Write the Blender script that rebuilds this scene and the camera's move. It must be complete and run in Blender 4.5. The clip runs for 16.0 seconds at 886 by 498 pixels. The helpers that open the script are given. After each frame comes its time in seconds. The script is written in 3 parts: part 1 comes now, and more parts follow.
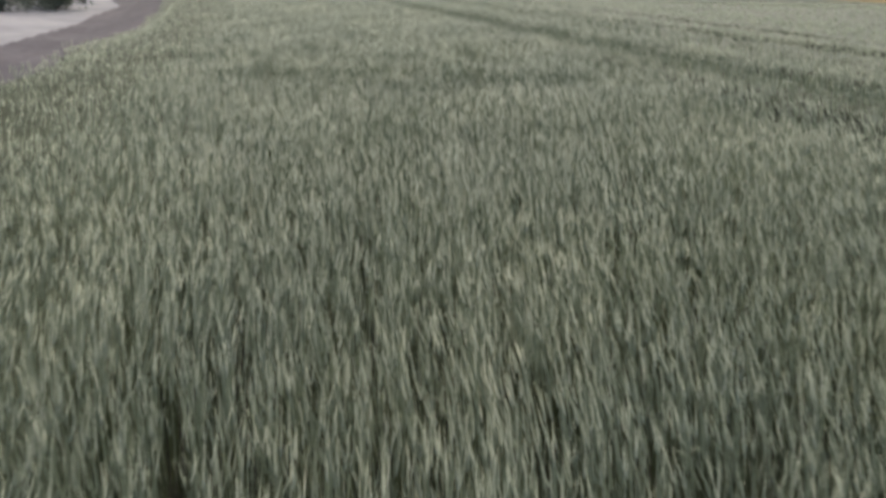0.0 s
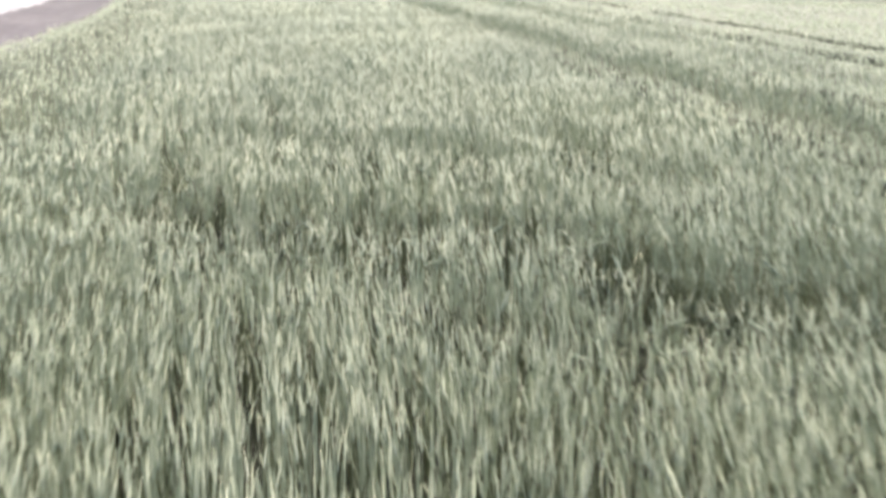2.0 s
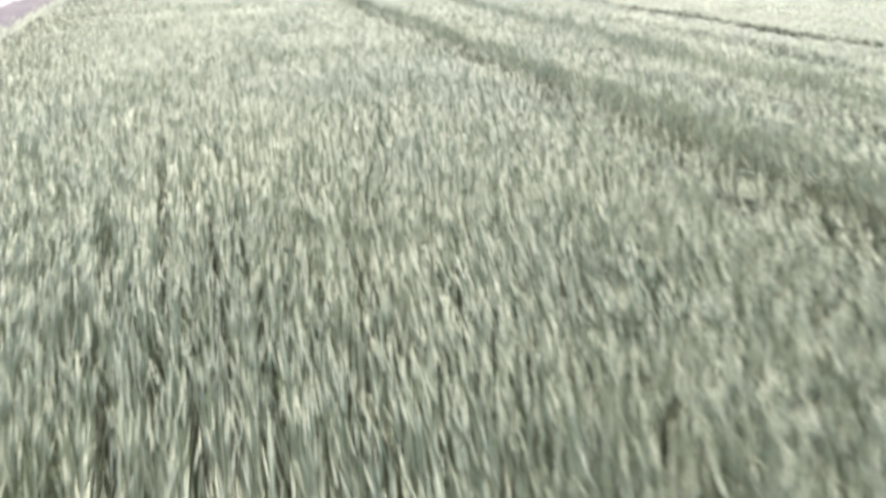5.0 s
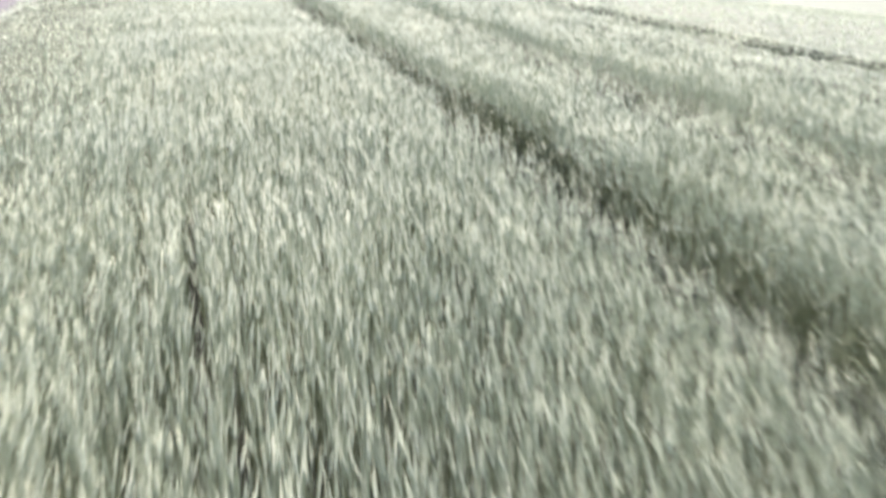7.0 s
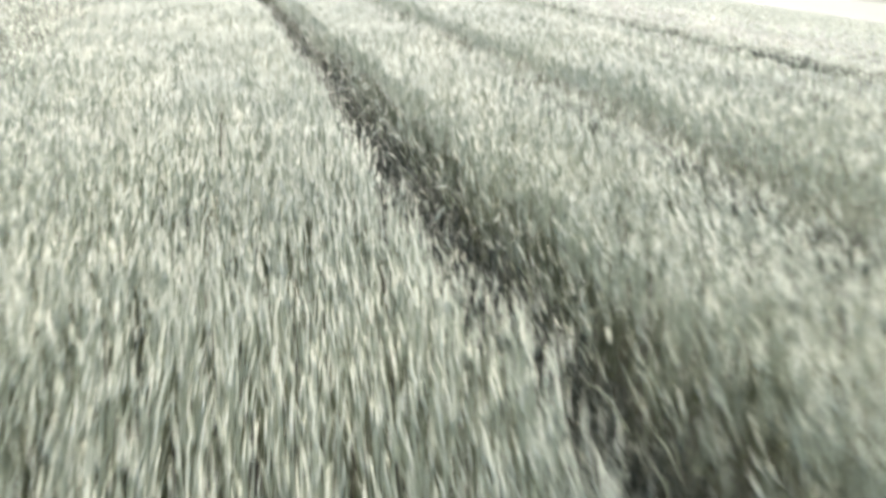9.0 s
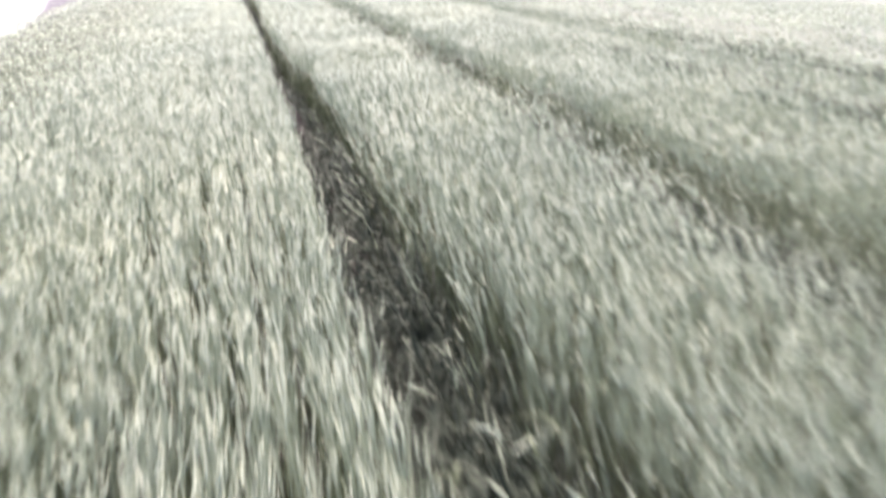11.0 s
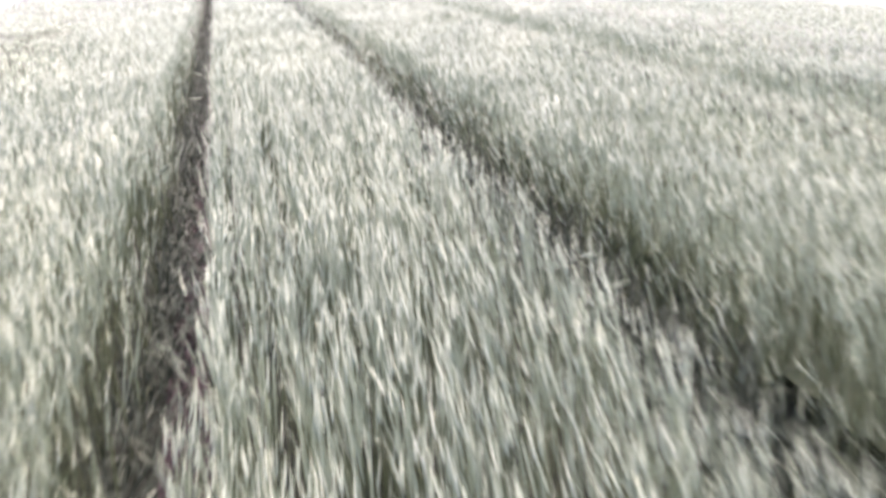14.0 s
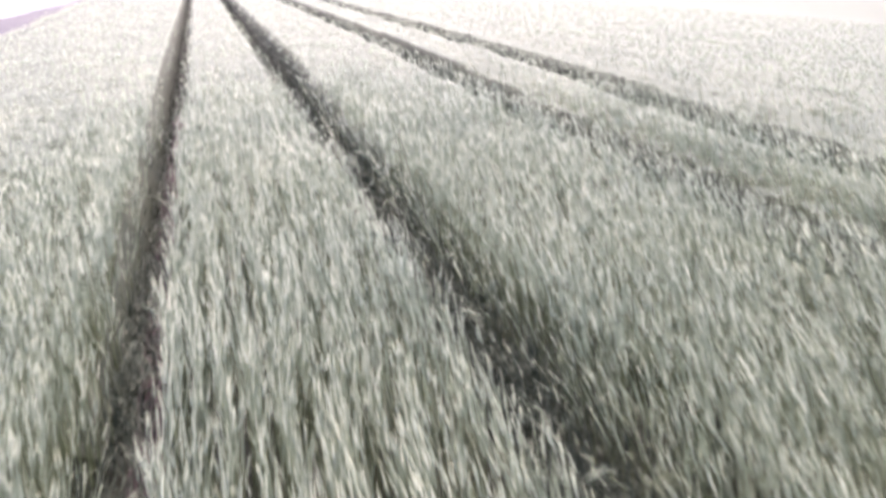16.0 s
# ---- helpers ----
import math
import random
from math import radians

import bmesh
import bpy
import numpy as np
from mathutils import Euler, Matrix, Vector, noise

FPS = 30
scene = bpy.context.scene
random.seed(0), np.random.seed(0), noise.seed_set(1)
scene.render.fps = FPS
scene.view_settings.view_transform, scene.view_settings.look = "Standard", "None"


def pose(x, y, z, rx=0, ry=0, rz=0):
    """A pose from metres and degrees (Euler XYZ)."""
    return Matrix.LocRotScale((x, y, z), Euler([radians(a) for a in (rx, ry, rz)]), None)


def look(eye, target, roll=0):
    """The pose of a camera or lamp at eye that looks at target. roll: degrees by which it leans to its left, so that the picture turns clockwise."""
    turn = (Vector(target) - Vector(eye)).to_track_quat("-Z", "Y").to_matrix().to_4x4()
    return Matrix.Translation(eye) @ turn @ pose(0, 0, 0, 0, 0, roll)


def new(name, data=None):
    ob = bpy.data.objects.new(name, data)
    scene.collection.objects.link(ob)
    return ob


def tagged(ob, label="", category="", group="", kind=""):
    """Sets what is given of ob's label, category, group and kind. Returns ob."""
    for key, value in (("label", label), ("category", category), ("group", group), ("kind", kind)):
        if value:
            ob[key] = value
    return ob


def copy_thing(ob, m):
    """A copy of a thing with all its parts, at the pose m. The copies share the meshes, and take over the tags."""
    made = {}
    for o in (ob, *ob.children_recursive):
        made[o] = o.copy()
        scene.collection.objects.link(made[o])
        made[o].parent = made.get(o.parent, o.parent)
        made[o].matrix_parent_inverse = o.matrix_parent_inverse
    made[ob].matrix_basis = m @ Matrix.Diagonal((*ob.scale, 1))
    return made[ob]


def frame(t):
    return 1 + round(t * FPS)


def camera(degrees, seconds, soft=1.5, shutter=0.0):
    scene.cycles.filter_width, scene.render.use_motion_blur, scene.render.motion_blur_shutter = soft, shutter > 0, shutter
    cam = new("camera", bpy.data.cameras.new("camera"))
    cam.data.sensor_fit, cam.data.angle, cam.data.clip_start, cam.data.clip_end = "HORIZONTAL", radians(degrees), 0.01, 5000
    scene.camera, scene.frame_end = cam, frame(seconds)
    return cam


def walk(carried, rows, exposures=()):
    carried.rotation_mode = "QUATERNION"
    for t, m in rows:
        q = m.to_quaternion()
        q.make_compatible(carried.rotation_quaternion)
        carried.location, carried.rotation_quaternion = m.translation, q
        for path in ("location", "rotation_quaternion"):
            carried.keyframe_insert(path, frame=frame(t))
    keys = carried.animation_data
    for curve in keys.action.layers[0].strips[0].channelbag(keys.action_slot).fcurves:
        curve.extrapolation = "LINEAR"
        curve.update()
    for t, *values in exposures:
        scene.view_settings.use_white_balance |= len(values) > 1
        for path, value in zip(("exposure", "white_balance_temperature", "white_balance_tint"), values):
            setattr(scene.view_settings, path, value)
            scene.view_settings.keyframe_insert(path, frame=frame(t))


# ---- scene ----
# ---- camera and its walk ----
cam = camera(67.86, 16.0, soft=3.8, shutter=0.3)
# seconds, x, y, z, turn to the left, tilt, roll
ROWS = [
    (0.0, -5.246, 0.000, 1.578, -20.44, -22.60, 3.35),
    (0.5, -5.020, 0.912, 1.705, -20.75, -23.41, 3.48),
    (1.0, -4.767, 2.134, 1.608, -20.96, -23.00, 3.57),
    (1.5, -4.516, 3.405, 1.642, -21.03, -23.41, 4.09),
    (2.0, -4.271, 4.827, 1.694, -21.49, -23.94, 4.69),
    (2.5, -3.985, 6.262, 1.654, -21.70, -23.85, 4.66),
    (3.0, -3.650, 7.901, 1.678, -21.44, -24.22, 4.91),
    (3.5, -3.379, 9.505, 1.683, -21.46, -24.26, 5.07),
    (4.0, -3.113, 11.066, 1.693, -21.89, -24.43, 4.98),
    (4.5, -2.910, 12.818, 1.664, -22.01, -24.56, 4.23),
    (5.0, -2.847, 14.602, 1.760, -21.93, -24.62, 3.47),
    (5.5, -2.804, 16.469, 1.892, -21.80, -24.69, 2.87),
    (6.0, -2.714, 18.468, 2.019, -21.69, -24.81, 2.54),
    (6.5, -2.445, 20.737, 2.070, -21.76, -25.07, 2.66),
    (7.0, -2.115, 23.158, 2.030, -22.13, -25.34, 3.50),
    (7.5, -1.830, 25.268, 2.009, -22.33, -25.65, 4.14),
    (8.0, -1.467, 26.866, 2.009, -21.82, -25.79, 4.06),
    (8.5, -1.241, 28.472, 2.012, -20.65, -25.20, 3.95),
    (9.0, -0.960, 30.880, 1.926, -20.10, -25.08, 4.05),
    (9.5, -0.743, 33.371, 1.833, -19.56, -24.95, 3.42),
    (10.0, -0.631, 35.906, 1.860, -18.95, -24.77, 2.37),
    (10.5, -0.545, 38.510, 1.923, -18.32, -24.61, 1.31),
    (11.0, -0.443, 41.215, 1.984, -17.72, -24.55, 0.49),
    (11.5, -0.252, 44.113, 1.975, -17.20, -24.72, 0.34),
    (12.0, -0.116, 46.772, 1.864, -17.64, -23.81, 0.81),
    (12.5, 0.046, 49.518, 1.867, -18.45, -24.12, 0.82),
    (13.0, 0.146, 51.981, 1.991, -19.27, -25.25, 0.72),
    (13.5, 0.335, 54.128, 1.943, -18.98, -25.12, 0.62),
    (14.0, 0.647, 56.028, 1.867, -17.79, -24.42, 0.79),
    (14.5, 0.732, 58.096, 1.950, -17.89, -25.09, 0.63),
    (15.0, 0.812, 60.215, 1.973, -18.18, -24.92, 0.63),
    (15.5, 0.881, 62.060, 2.117, -17.94, -25.31, 0.36),
    (16.0, 0.885, 63.538, 2.436, -19.13, -23.50, 0.03),
]


def flight(t, x, y, z, turn, tilt, roll):
    a, b = radians(turn), radians(tilt)
    ahead = Vector((-math.sin(a) * math.cos(b), math.cos(a) * math.cos(b), math.sin(b)))
    eye = Vector((x, y, z))
    return t, look(eye, eye + ahead, roll)


EXPOSURES = [
    (0.0, 1.74, 6950, 6), (0.2, 2.12, 6980, 6), (0.5, 2.88, 7100, 5), (1.5, 3.06, 7080, 6), (4.0, 3.2, 6850, 8), (7.0, 3.38, 6640, 11), (9.0, 3.44, 6600, 14),
    (11.5, 3.43, 6540, 19), (13.0, 3.5, 6510, 22), (14.5, 3.5, 6480, 24), (16.0, 3.34, 6450, 25),
]
walk(cam, [flight(*row) for row in ROWS], EXPOSURES)

# ---- world and sun: a bright overcast sky ----
world = bpy.data.worlds.new("overcast_sky")
scene.world = world
world.use_nodes = True
wn = world.node_tree.nodes
wn.clear()
sky = wn.new("ShaderNodeTexSky")
sky.sky_type, sky.sun_disc = "NISHITA", False
sky.sun_elevation, sky.sun_rotation = radians(46), radians(18)
sky.air_density, sky.dust_density, sky.ozone_density = 1.0, 4.5, 0.6
back = wn.new("ShaderNodeBackground")
back.inputs["Strength"].default_value = 0.1
wout = wn.new("ShaderNodeOutputWorld")
world.node_tree.links.new(sky.outputs[0], back.inputs[0])
world.node_tree.links.new(back.outputs[0], wout.inputs[0])

sun = bpy.data.lights.new("sun", "SUN")
sun.energy, sun.angle, sun.color = 1.5, radians(70), (1.0, 0.965, 0.91)
sun_ob = new("sun", sun)
sun_ob.matrix_world = look((8, 24, 26), (0, 0, 0))


# ---- materials ----
def material(name):
    m = bpy.data.materials.new(name)
    m.use_nodes = True
    n, l = m.node_tree.nodes, m.node_tree.links
    return m, n, l, n["Principled BSDF"]


def ramp(n, stops):
    r = n.new("ShaderNodeValToRGB")
    e = r.color_ramp.elements
    e[0].position, e[0].color = stops[0][0], (*stops[0][1], 1)
    e[1].position, e[1].color = stops[-1][0], (*stops[-1][1], 1)
    for p, c in stops[1:-1]:
        x = e.new(p)
        x.color = (*c, 1)
    return r


def plant_material(name, stops, patch, rough, thin, gloss=0.4):
    """Foliage: each blade has its own tone, drifting over the field in soft patches."""
    m, n, l, b = material(name)
    geo = n.new("ShaderNodeNewGeometry")
    tone = ramp(n, stops)
    l.new(geo.outputs["Random Per Island"], tone.inputs[0])
    coord = n.new("ShaderNodeTexCoord")
    big = n.new("ShaderNodeTexNoise")
    big.inputs["Scale"].default_value, big.inputs["Detail"].default_value = 0.7, 3
    l.new(coord.outputs["Object"], big.inputs["Vector"])
    drift = ramp(n, [(0.35, patch[0]), (0.65, patch[1])])
    l.new(big.outputs["Fac"], drift.inputs[0])
    mix = n.new("ShaderNodeMixRGB")
    mix.blend_type, mix.inputs[0].default_value = "MULTIPLY", 1.0
    l.new(tone.outputs[0], mix.inputs[1])
    l.new(drift.outputs[0], mix.inputs[2])
    fine = n.new("ShaderNodeTexNoise")
    fine.inputs["Scale"].default_value = 180
    l.new(coord.outputs["Object"], fine.inputs["Vector"])
    grain = ramp(n, [(0.3, (0.82, 0.82, 0.8)), (0.7, (1.1, 1.1, 1.08))])
    l.new(fine.outputs["Fac"], grain.inputs[0])
    mix2 = n.new("ShaderNodeMixRGB")
    mix2.blend_type, mix2.inputs[0].default_value = "MULTIPLY", 1.0
    l.new(mix.outputs[0], mix2.inputs[1])
    l.new(grain.outputs[0], mix2.inputs[2])
    l.new(mix2.outputs[0], b.inputs["Base Color"])
    b.inputs["Roughness"].default_value, b.inputs["Specular IOR Level"].default_value = rough, gloss
    if thin > 0:
        tr = n.new("ShaderNodeBsdfTranslucent")
        l.new(mix2.outputs[0], tr.inputs["Color"])
        add = n.new("ShaderNodeMixShader")
        add.inputs[0].default_value = thin
        l.new(b.outputs[0], add.inputs[1])
        l.new(tr.outputs[0], add.inputs[2])
        l.new(add.outputs[0], n["Material Output"].inputs["Surface"])
    return m


def soil_material(name, dark, light, scale):
    m, n, l, b = material(name)
    coord = n.new("ShaderNodeTexCoord")
    a = n.new("ShaderNodeTexNoise")
    a.inputs["Scale"].default_value, a.inputs["Detail"].default_value, a.inputs["Roughness"].default_value = scale, 8, 0.65
    l.new(coord.outputs["Object"], a.inputs["Vector"])
    r = ramp(n, [(0.3, dark), (0.7, light)])
    l.new(a.outputs["Fac"], r.inputs[0])
    big = n.new("ShaderNodeTexNoise")
    big.inputs["Scale"].default_value = 0.15
    l.new(coord.outputs["Object"], big.inputs["Vector"])
    r2 = ramp(n, [(0.35, (0.8, 0.8, 0.8)), (0.65, (1.1, 1.08, 1.05))])
    l.new(big.outputs["Fac"], r2.inputs[0])
    mix = n.new("ShaderNodeMixRGB")
    mix.blend_type, mix.inputs[0].default_value = "MULTIPLY", 1.0
    l.new(r.outputs[0], mix.inputs[1])
    l.new(r2.outputs[0], mix.inputs[2])
    l.new(mix.outputs[0], b.inputs["Base Color"])
    b.inputs["Roughness"].default_value = 1.0
    b.inputs["Specular IOR Level"].default_value = 0.08
    bump = n.new("ShaderNodeBump")
    bump.inputs["Strength"].default_value, bump.inputs["Distance"].default_value = 0.6, 0.03
    l.new(a.outputs["Fac"], bump.inputs["Height"])
    l.new(bump.outputs[0], b.inputs["Normal"])
    return m


# lower blades and stems: green, darkened further for shade deep in the stand
LEAF = plant_material("shaded_green_blade", [(0.0, (0.036, 0.044, 0.022)), (0.5, (0.056, 0.067, 0.035)), (0.92, (0.08, 0.093, 0.054)), (1.0, (0.115, 0.12, 0.08))],
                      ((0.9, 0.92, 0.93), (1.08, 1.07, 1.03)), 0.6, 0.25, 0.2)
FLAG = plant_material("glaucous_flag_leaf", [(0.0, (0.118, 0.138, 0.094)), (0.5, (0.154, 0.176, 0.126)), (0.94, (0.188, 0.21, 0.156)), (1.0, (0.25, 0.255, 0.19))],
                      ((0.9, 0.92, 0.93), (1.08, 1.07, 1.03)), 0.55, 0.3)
# track leaves: shade between the banks put into the colour, a few left pale
LOW_SHADE = plant_material("shaded_track_leaf", [(0.0, (0.012, 0.0155, 0.0108)), (0.55, (0.022, 0.028, 0.02)), (0.9, (0.042, 0.05, 0.037)), (1.0, (0.11, 0.118, 0.092))],
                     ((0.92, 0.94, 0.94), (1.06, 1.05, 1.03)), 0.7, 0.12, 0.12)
EAR = plant_material("green_ear", [(0.0, (0.168, 0.187, 0.138)), (0.6, (0.208, 0.228, 0.174)), (0.94, (0.25, 0.268, 0.21)), (1.0, (0.29, 0.302, 0.242))],
                     ((0.9, 0.92, 0.93), (1.07, 1.06, 1.03)), 0.6, 0.3)
# sheet below the ears: the dark between the stalks is painted into it
SHADE_MASS = plant_material("shaded_leaf_layer", [(0.0, (0.021, 0.0255, 0.0165)), (1.0, (0.024, 0.029, 0.019))], ((0.88, 0.9, 0.92), (1.1, 1.08, 1.03)), 0.9, 0.0, 0.05)
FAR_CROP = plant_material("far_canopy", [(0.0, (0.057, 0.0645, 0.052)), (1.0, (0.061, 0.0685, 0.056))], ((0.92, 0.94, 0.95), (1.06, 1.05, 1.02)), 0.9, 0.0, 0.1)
# sheet along the brinks: shade of the track put into the colour
BANK_SHADE = plant_material("shaded_bank_leaf", [(0.0, (0.02, 0.023, 0.017)), (1.0, (0.023, 0.0265, 0.02))], ((0.85, 0.88, 0.9), (1.15, 1.12, 1.05)), 0.9, 0.0, 0.05)
# soil under the crop: the stand's shade is put into this colour
SOIL = soil_material("shaded_dark_soil", (0.007, 0.0078, 0.0058), (0.019, 0.0195, 0.015), 14.0)
# the same soil in the open track, kept lighter as lit by the sky
OPEN_SOIL = soil_material("open_track_soil", (0.014, 0.0085, 0.0098), (0.052, 0.034, 0.039), 22.0)
MARGIN = soil_material("bare_margin_soil", (0.034, 0.031, 0.037), (0.066, 0.06, 0.072), 1.2)
PALE = soil_material("pale_dry_field", (0.125, 0.123, 0.135), (0.165, 0.163, 0.182), 0.8)
GREEN_FAR = soil_material("far_green_field", (0.03, 0.037, 0.025), (0.044, 0.052, 0.037), 0.5)

# ---- lie of the land ----
CURVE, SLOPE = -0.005612, 0.0720
CROP = 0.75
EDGE_X = -8.0
# height of the field's edge along y
EDGE_Y = [0, 11, 18, 24, 30, 36, 46, 54, 60, 68, 76, 84, 100, 120]
EDGE_Z = [-0.55, -0.72, -1.13, -1.6, -2.0, -2.3, -2.65, -2.75, -2.55, -2.3, -1.95, -1.45, -1.35, -1.05]


def smooth(v):
    v = np.clip(v, 0, 1)
    return v * v * (3 - 2 * v)


def land(x, y):
    x, y = np.asarray(x, float), np.asarray(y, float)
    mid = np.clip(x, -5, 9)
    z = CURVE * mid ** 2 + SLOPE * mid
    fall = -0.03 + 0.096 * smooth((y - 20) / 28)
    z = z - fall * np.clip(x - 9, 0, 51) - fall * 15 * (1 - np.exp(-np.clip(x - 60, 0, None) / 15))
    edge = np.interp(y, EDGE_Y, EDGE_Z)
    k = smooth((-5 - x) / 3.0)
    z = z * (1 - k) + edge * k
    k = smooth((EDGE_X - x) / 6.0)
    return z * (1 - k) + (-4.2) * k


def wave(x, y, size, seed):
    """Smooth values of about -1 to 1 that drift over the plan."""
    r = np.random.RandomState(seed)
    v = np.zeros_like(x)
    for k in range(7):
        a, f, p = r.uniform(0, 6.28), r.uniform(0.6, 1.7) / size, r.uniform(0, 6.28)
        v = v + np.sin(6.28 * f * (x * math.cos(a) + y * math.sin(a)) + p)
    return v / 3.0


def mesh_object(name, verts, loops, starts, totals, mats, index=None, smooth_faces=True):
    me = bpy.data.meshes.new(name)
    me.vertices.add(len(verts))
    me.vertices.foreach_set("co", np.ascontiguousarray(verts, np.float32).ravel())
    me.loops.add(len(loops))
    me.loops.foreach_set("vertex_index", np.ascontiguousarray(loops, np.int32))
    me.polygons.add(len(starts))
    me.polygons.foreach_set("loop_start", np.ascontiguousarray(starts, np.int32))
    me.polygons.foreach_set("loop_total", np.ascontiguousarray(totals, np.int32))
    if index is not None:
        me.polygons.foreach_set("material_index", np.ascontiguousarray(index, np.int32))
    for m in mats:
        me.materials.append(m)
    me.update(calc_edges=True)
    if smooth_faces:
        me.polygons.foreach_set("use_smooth", np.ones(len(starts), bool))
    return new(name, me)


def grid_sheet(name, xs, ys, height, mats, pick=None):
    gx, gy = np.meshgrid(xs, ys)
    v = np.stack([gx, gy, height(gx, gy)], -1).reshape(-1, 3)
    w, h = len(xs), len(ys)
    i = (np.arange(h - 1)[:, None] * w + np.arange(w - 1)).ravel()
    f = np.stack([i, i + 1, i + w + 1, i + w], 1)
    index = None
    if pick is not None:
        cx = v[f, 0].mean(1)
        cy = v[f, 1].mean(1)
        index = pick(cx, cy)
    n = len(f)
    return mesh_object(name, v, f.ravel(), np.arange(n) * 4, np.full(n, 4), mats, index)


# tramlines: left edges of the wheel tracks and their width
TRACKS = [0.0, 1.8, 4.486, 6.284]
TRACK_W = 0.5
WIDTHS = {TRACKS[0]: 0.44, TRACKS[1]: 0.54, TRACKS[2]: 0.46, TRACKS[3]: 0.46}


def left_of(e, y):
    """The left brink of a track; the first one narrows further on, the second bears off a little."""
    if e == TRACKS[0]:
        return e + 0.05 * smooth((y - 44) / 4) + 0.08 * smooth((y - 50) / 4) + 0.03 * smooth((y - 57) / 4)
    return e + (0.05 * smooth((y - 54) / 6) + 0.04 * smooth((y - 60) / 4) if e == TRACKS[1] else 0.0)


def right_of(e, y):
    return e + WIDTHS[e] + (0.14 * smooth((20 - y) / 6) - 0.05 * smooth((61 - y) / 4) * smooth((y - 48.5) / 2) - 0.09 * smooth((y - 48.5) / 4) * smooth((58.5 - y) / 3) if e == TRACKS[0] else 0.0)


def bank(x, y):
    """From 0 on the brinks, where the plants are stunted, to 1 in the full stand."""
    b = np.ones_like(x)
    for e in TRACKS:
        past = x - right_of(e, y)
        reach = 0.16 + 0.02 * wave(x, y, 1.3, 71)
        if e == TRACKS[0]:
            late = smooth((y - 40) / 8)
            reach = reach * (1 - 0.85 * late) + 0.02
            before = left_of(e, y) - x
            left = np.clip(before / (0.04 + 0.1 * smooth((y - 50) / 6)), 0, 1)
            b = np.where(x < e + 0.2, np.minimum(b, left), b)
        b = np.where(x > e + 0.2, np.minimum(b, np.clip(past / reach, 0, 1)), b)
    return b


def ground_height(x, y):
    z = land(x, y)
    near = (np.abs(x) < 12)
    z = z + near * (0.012 * wave(x, y, 0.6, 3) + 0.008 * wave(x, y, 0.22, 4))
    for e in TRACKS:
        u = (x - (e + TRACK_W / 2)) / 0.2
        z = z - near * 0.05 * np.exp(-u ** 4)
    return z


gx = np.unique(np.concatenate([np.linspace(-1500, -100, 15), np.linspace(-100, -30, 12), np.linspace(-30, -6, 73), np.concatenate([np.arange(-6, -0.2, 0.4), np.arange(-0.2, 0.7, 0.05), np.arange(0.7, 1.6, 0.3), np.arange(1.6, 2.5, 0.05), np.arange(2.5, 4.3, 0.3), np.arange(4.3, 5.1, 0.1), np.arange(5.2, 6.1, 0.3), np.arange(6.1, 7, 0.1)]), np.linspace(8, 60, 40), np.linspace(60, 160, 11), np.linspace(160, 1500, 14)]))
gy = np.unique(np.concatenate([np.linspace(-1500, -60, 15), np.linspace(-60, -4, 15), np.arange(-4, 76, 0.6), np.linspace(76, 230, 140), np.linspace(230, 1500, 26)]))


def ground_pick(x, y):
    edge = EDGE_X + 0.35 * wave(x, y, 14, 8)
    out = np.zeros(len(x), int)
    out[(x > 9) | (x < -5.6) | (y > 150) | (y < -1)] = 3
    out[(np.abs(x - 0.3) < np.where(y < 54, 0.1, 0.08)) & (y > 45.5) & (y < 76)] = 4
    out[x < edge] = 1
    out[x < np.interp(y, [0, 30, 50, 67, 94, 112, 165, 200, 300], [-24, -19.5, -17.5, -15.5, -14.5, -17, -23.5, -21.5, -20]) + 0.4 * wave(x, y, 20, 9)] = 2
    return out


ground = grid_sheet("ground", gx, gy, ground_height, [SOIL, MARGIN, PALE, GREEN_FAR, OPEN_SOIL], ground_pick)
tagged(ground, "dark brown soil of a sloping grain field", "ground", kind="structure")

# ---- the crop ----
# scars where the stand is trodden or blown down: chains of plan points, half width
SCARS = [
    ([(-4.6, 9.1), (-4.44, 8.85), (-4.2, 8.5), (-3.9, 8.35), (-3.53, 8.1), (-3.28, 7.88), (-2.97, 7.79), (-2.55, 7.51), (-2.39, 7.2), (-2.28, 6.88), (-1.89, 6.7), (-1.5, 6.45)], 0.17, 0.85),
    ([(-3.96, 7.63), (-3.49, 7.37), (-3.32, 7.09), (-3.03, 6.88), (-2.62, 6.58)], 0.09, 0.6),
    ([(-4.42, 9.43), (-4.42, 9.84), (-4.3, 10.15)], 0.1, 0.7),
    ([(-3.96, 10.2), (-3.79, 9.97), (-3.6, 9.7), (-3.06, 9.35), (-2.78, 9.12), (-2.48, 8.85)], 0.17, 0.85),
    ([(-1.72, 9.15), (-1.77, 8.55), (-1.7, 8.2), (-1.6, 7.95)], 0.14, 0.7),
    ([(-3.69, 11.9), (-3.65, 11.3), (-3.7, 10.6)], 0.07, 0.4),
    ([(-3.82, 13.33), (-3.53, 13.15), (-3.34, 12.9), (-2.85, 12.8)], 0.1, 0.6),
]


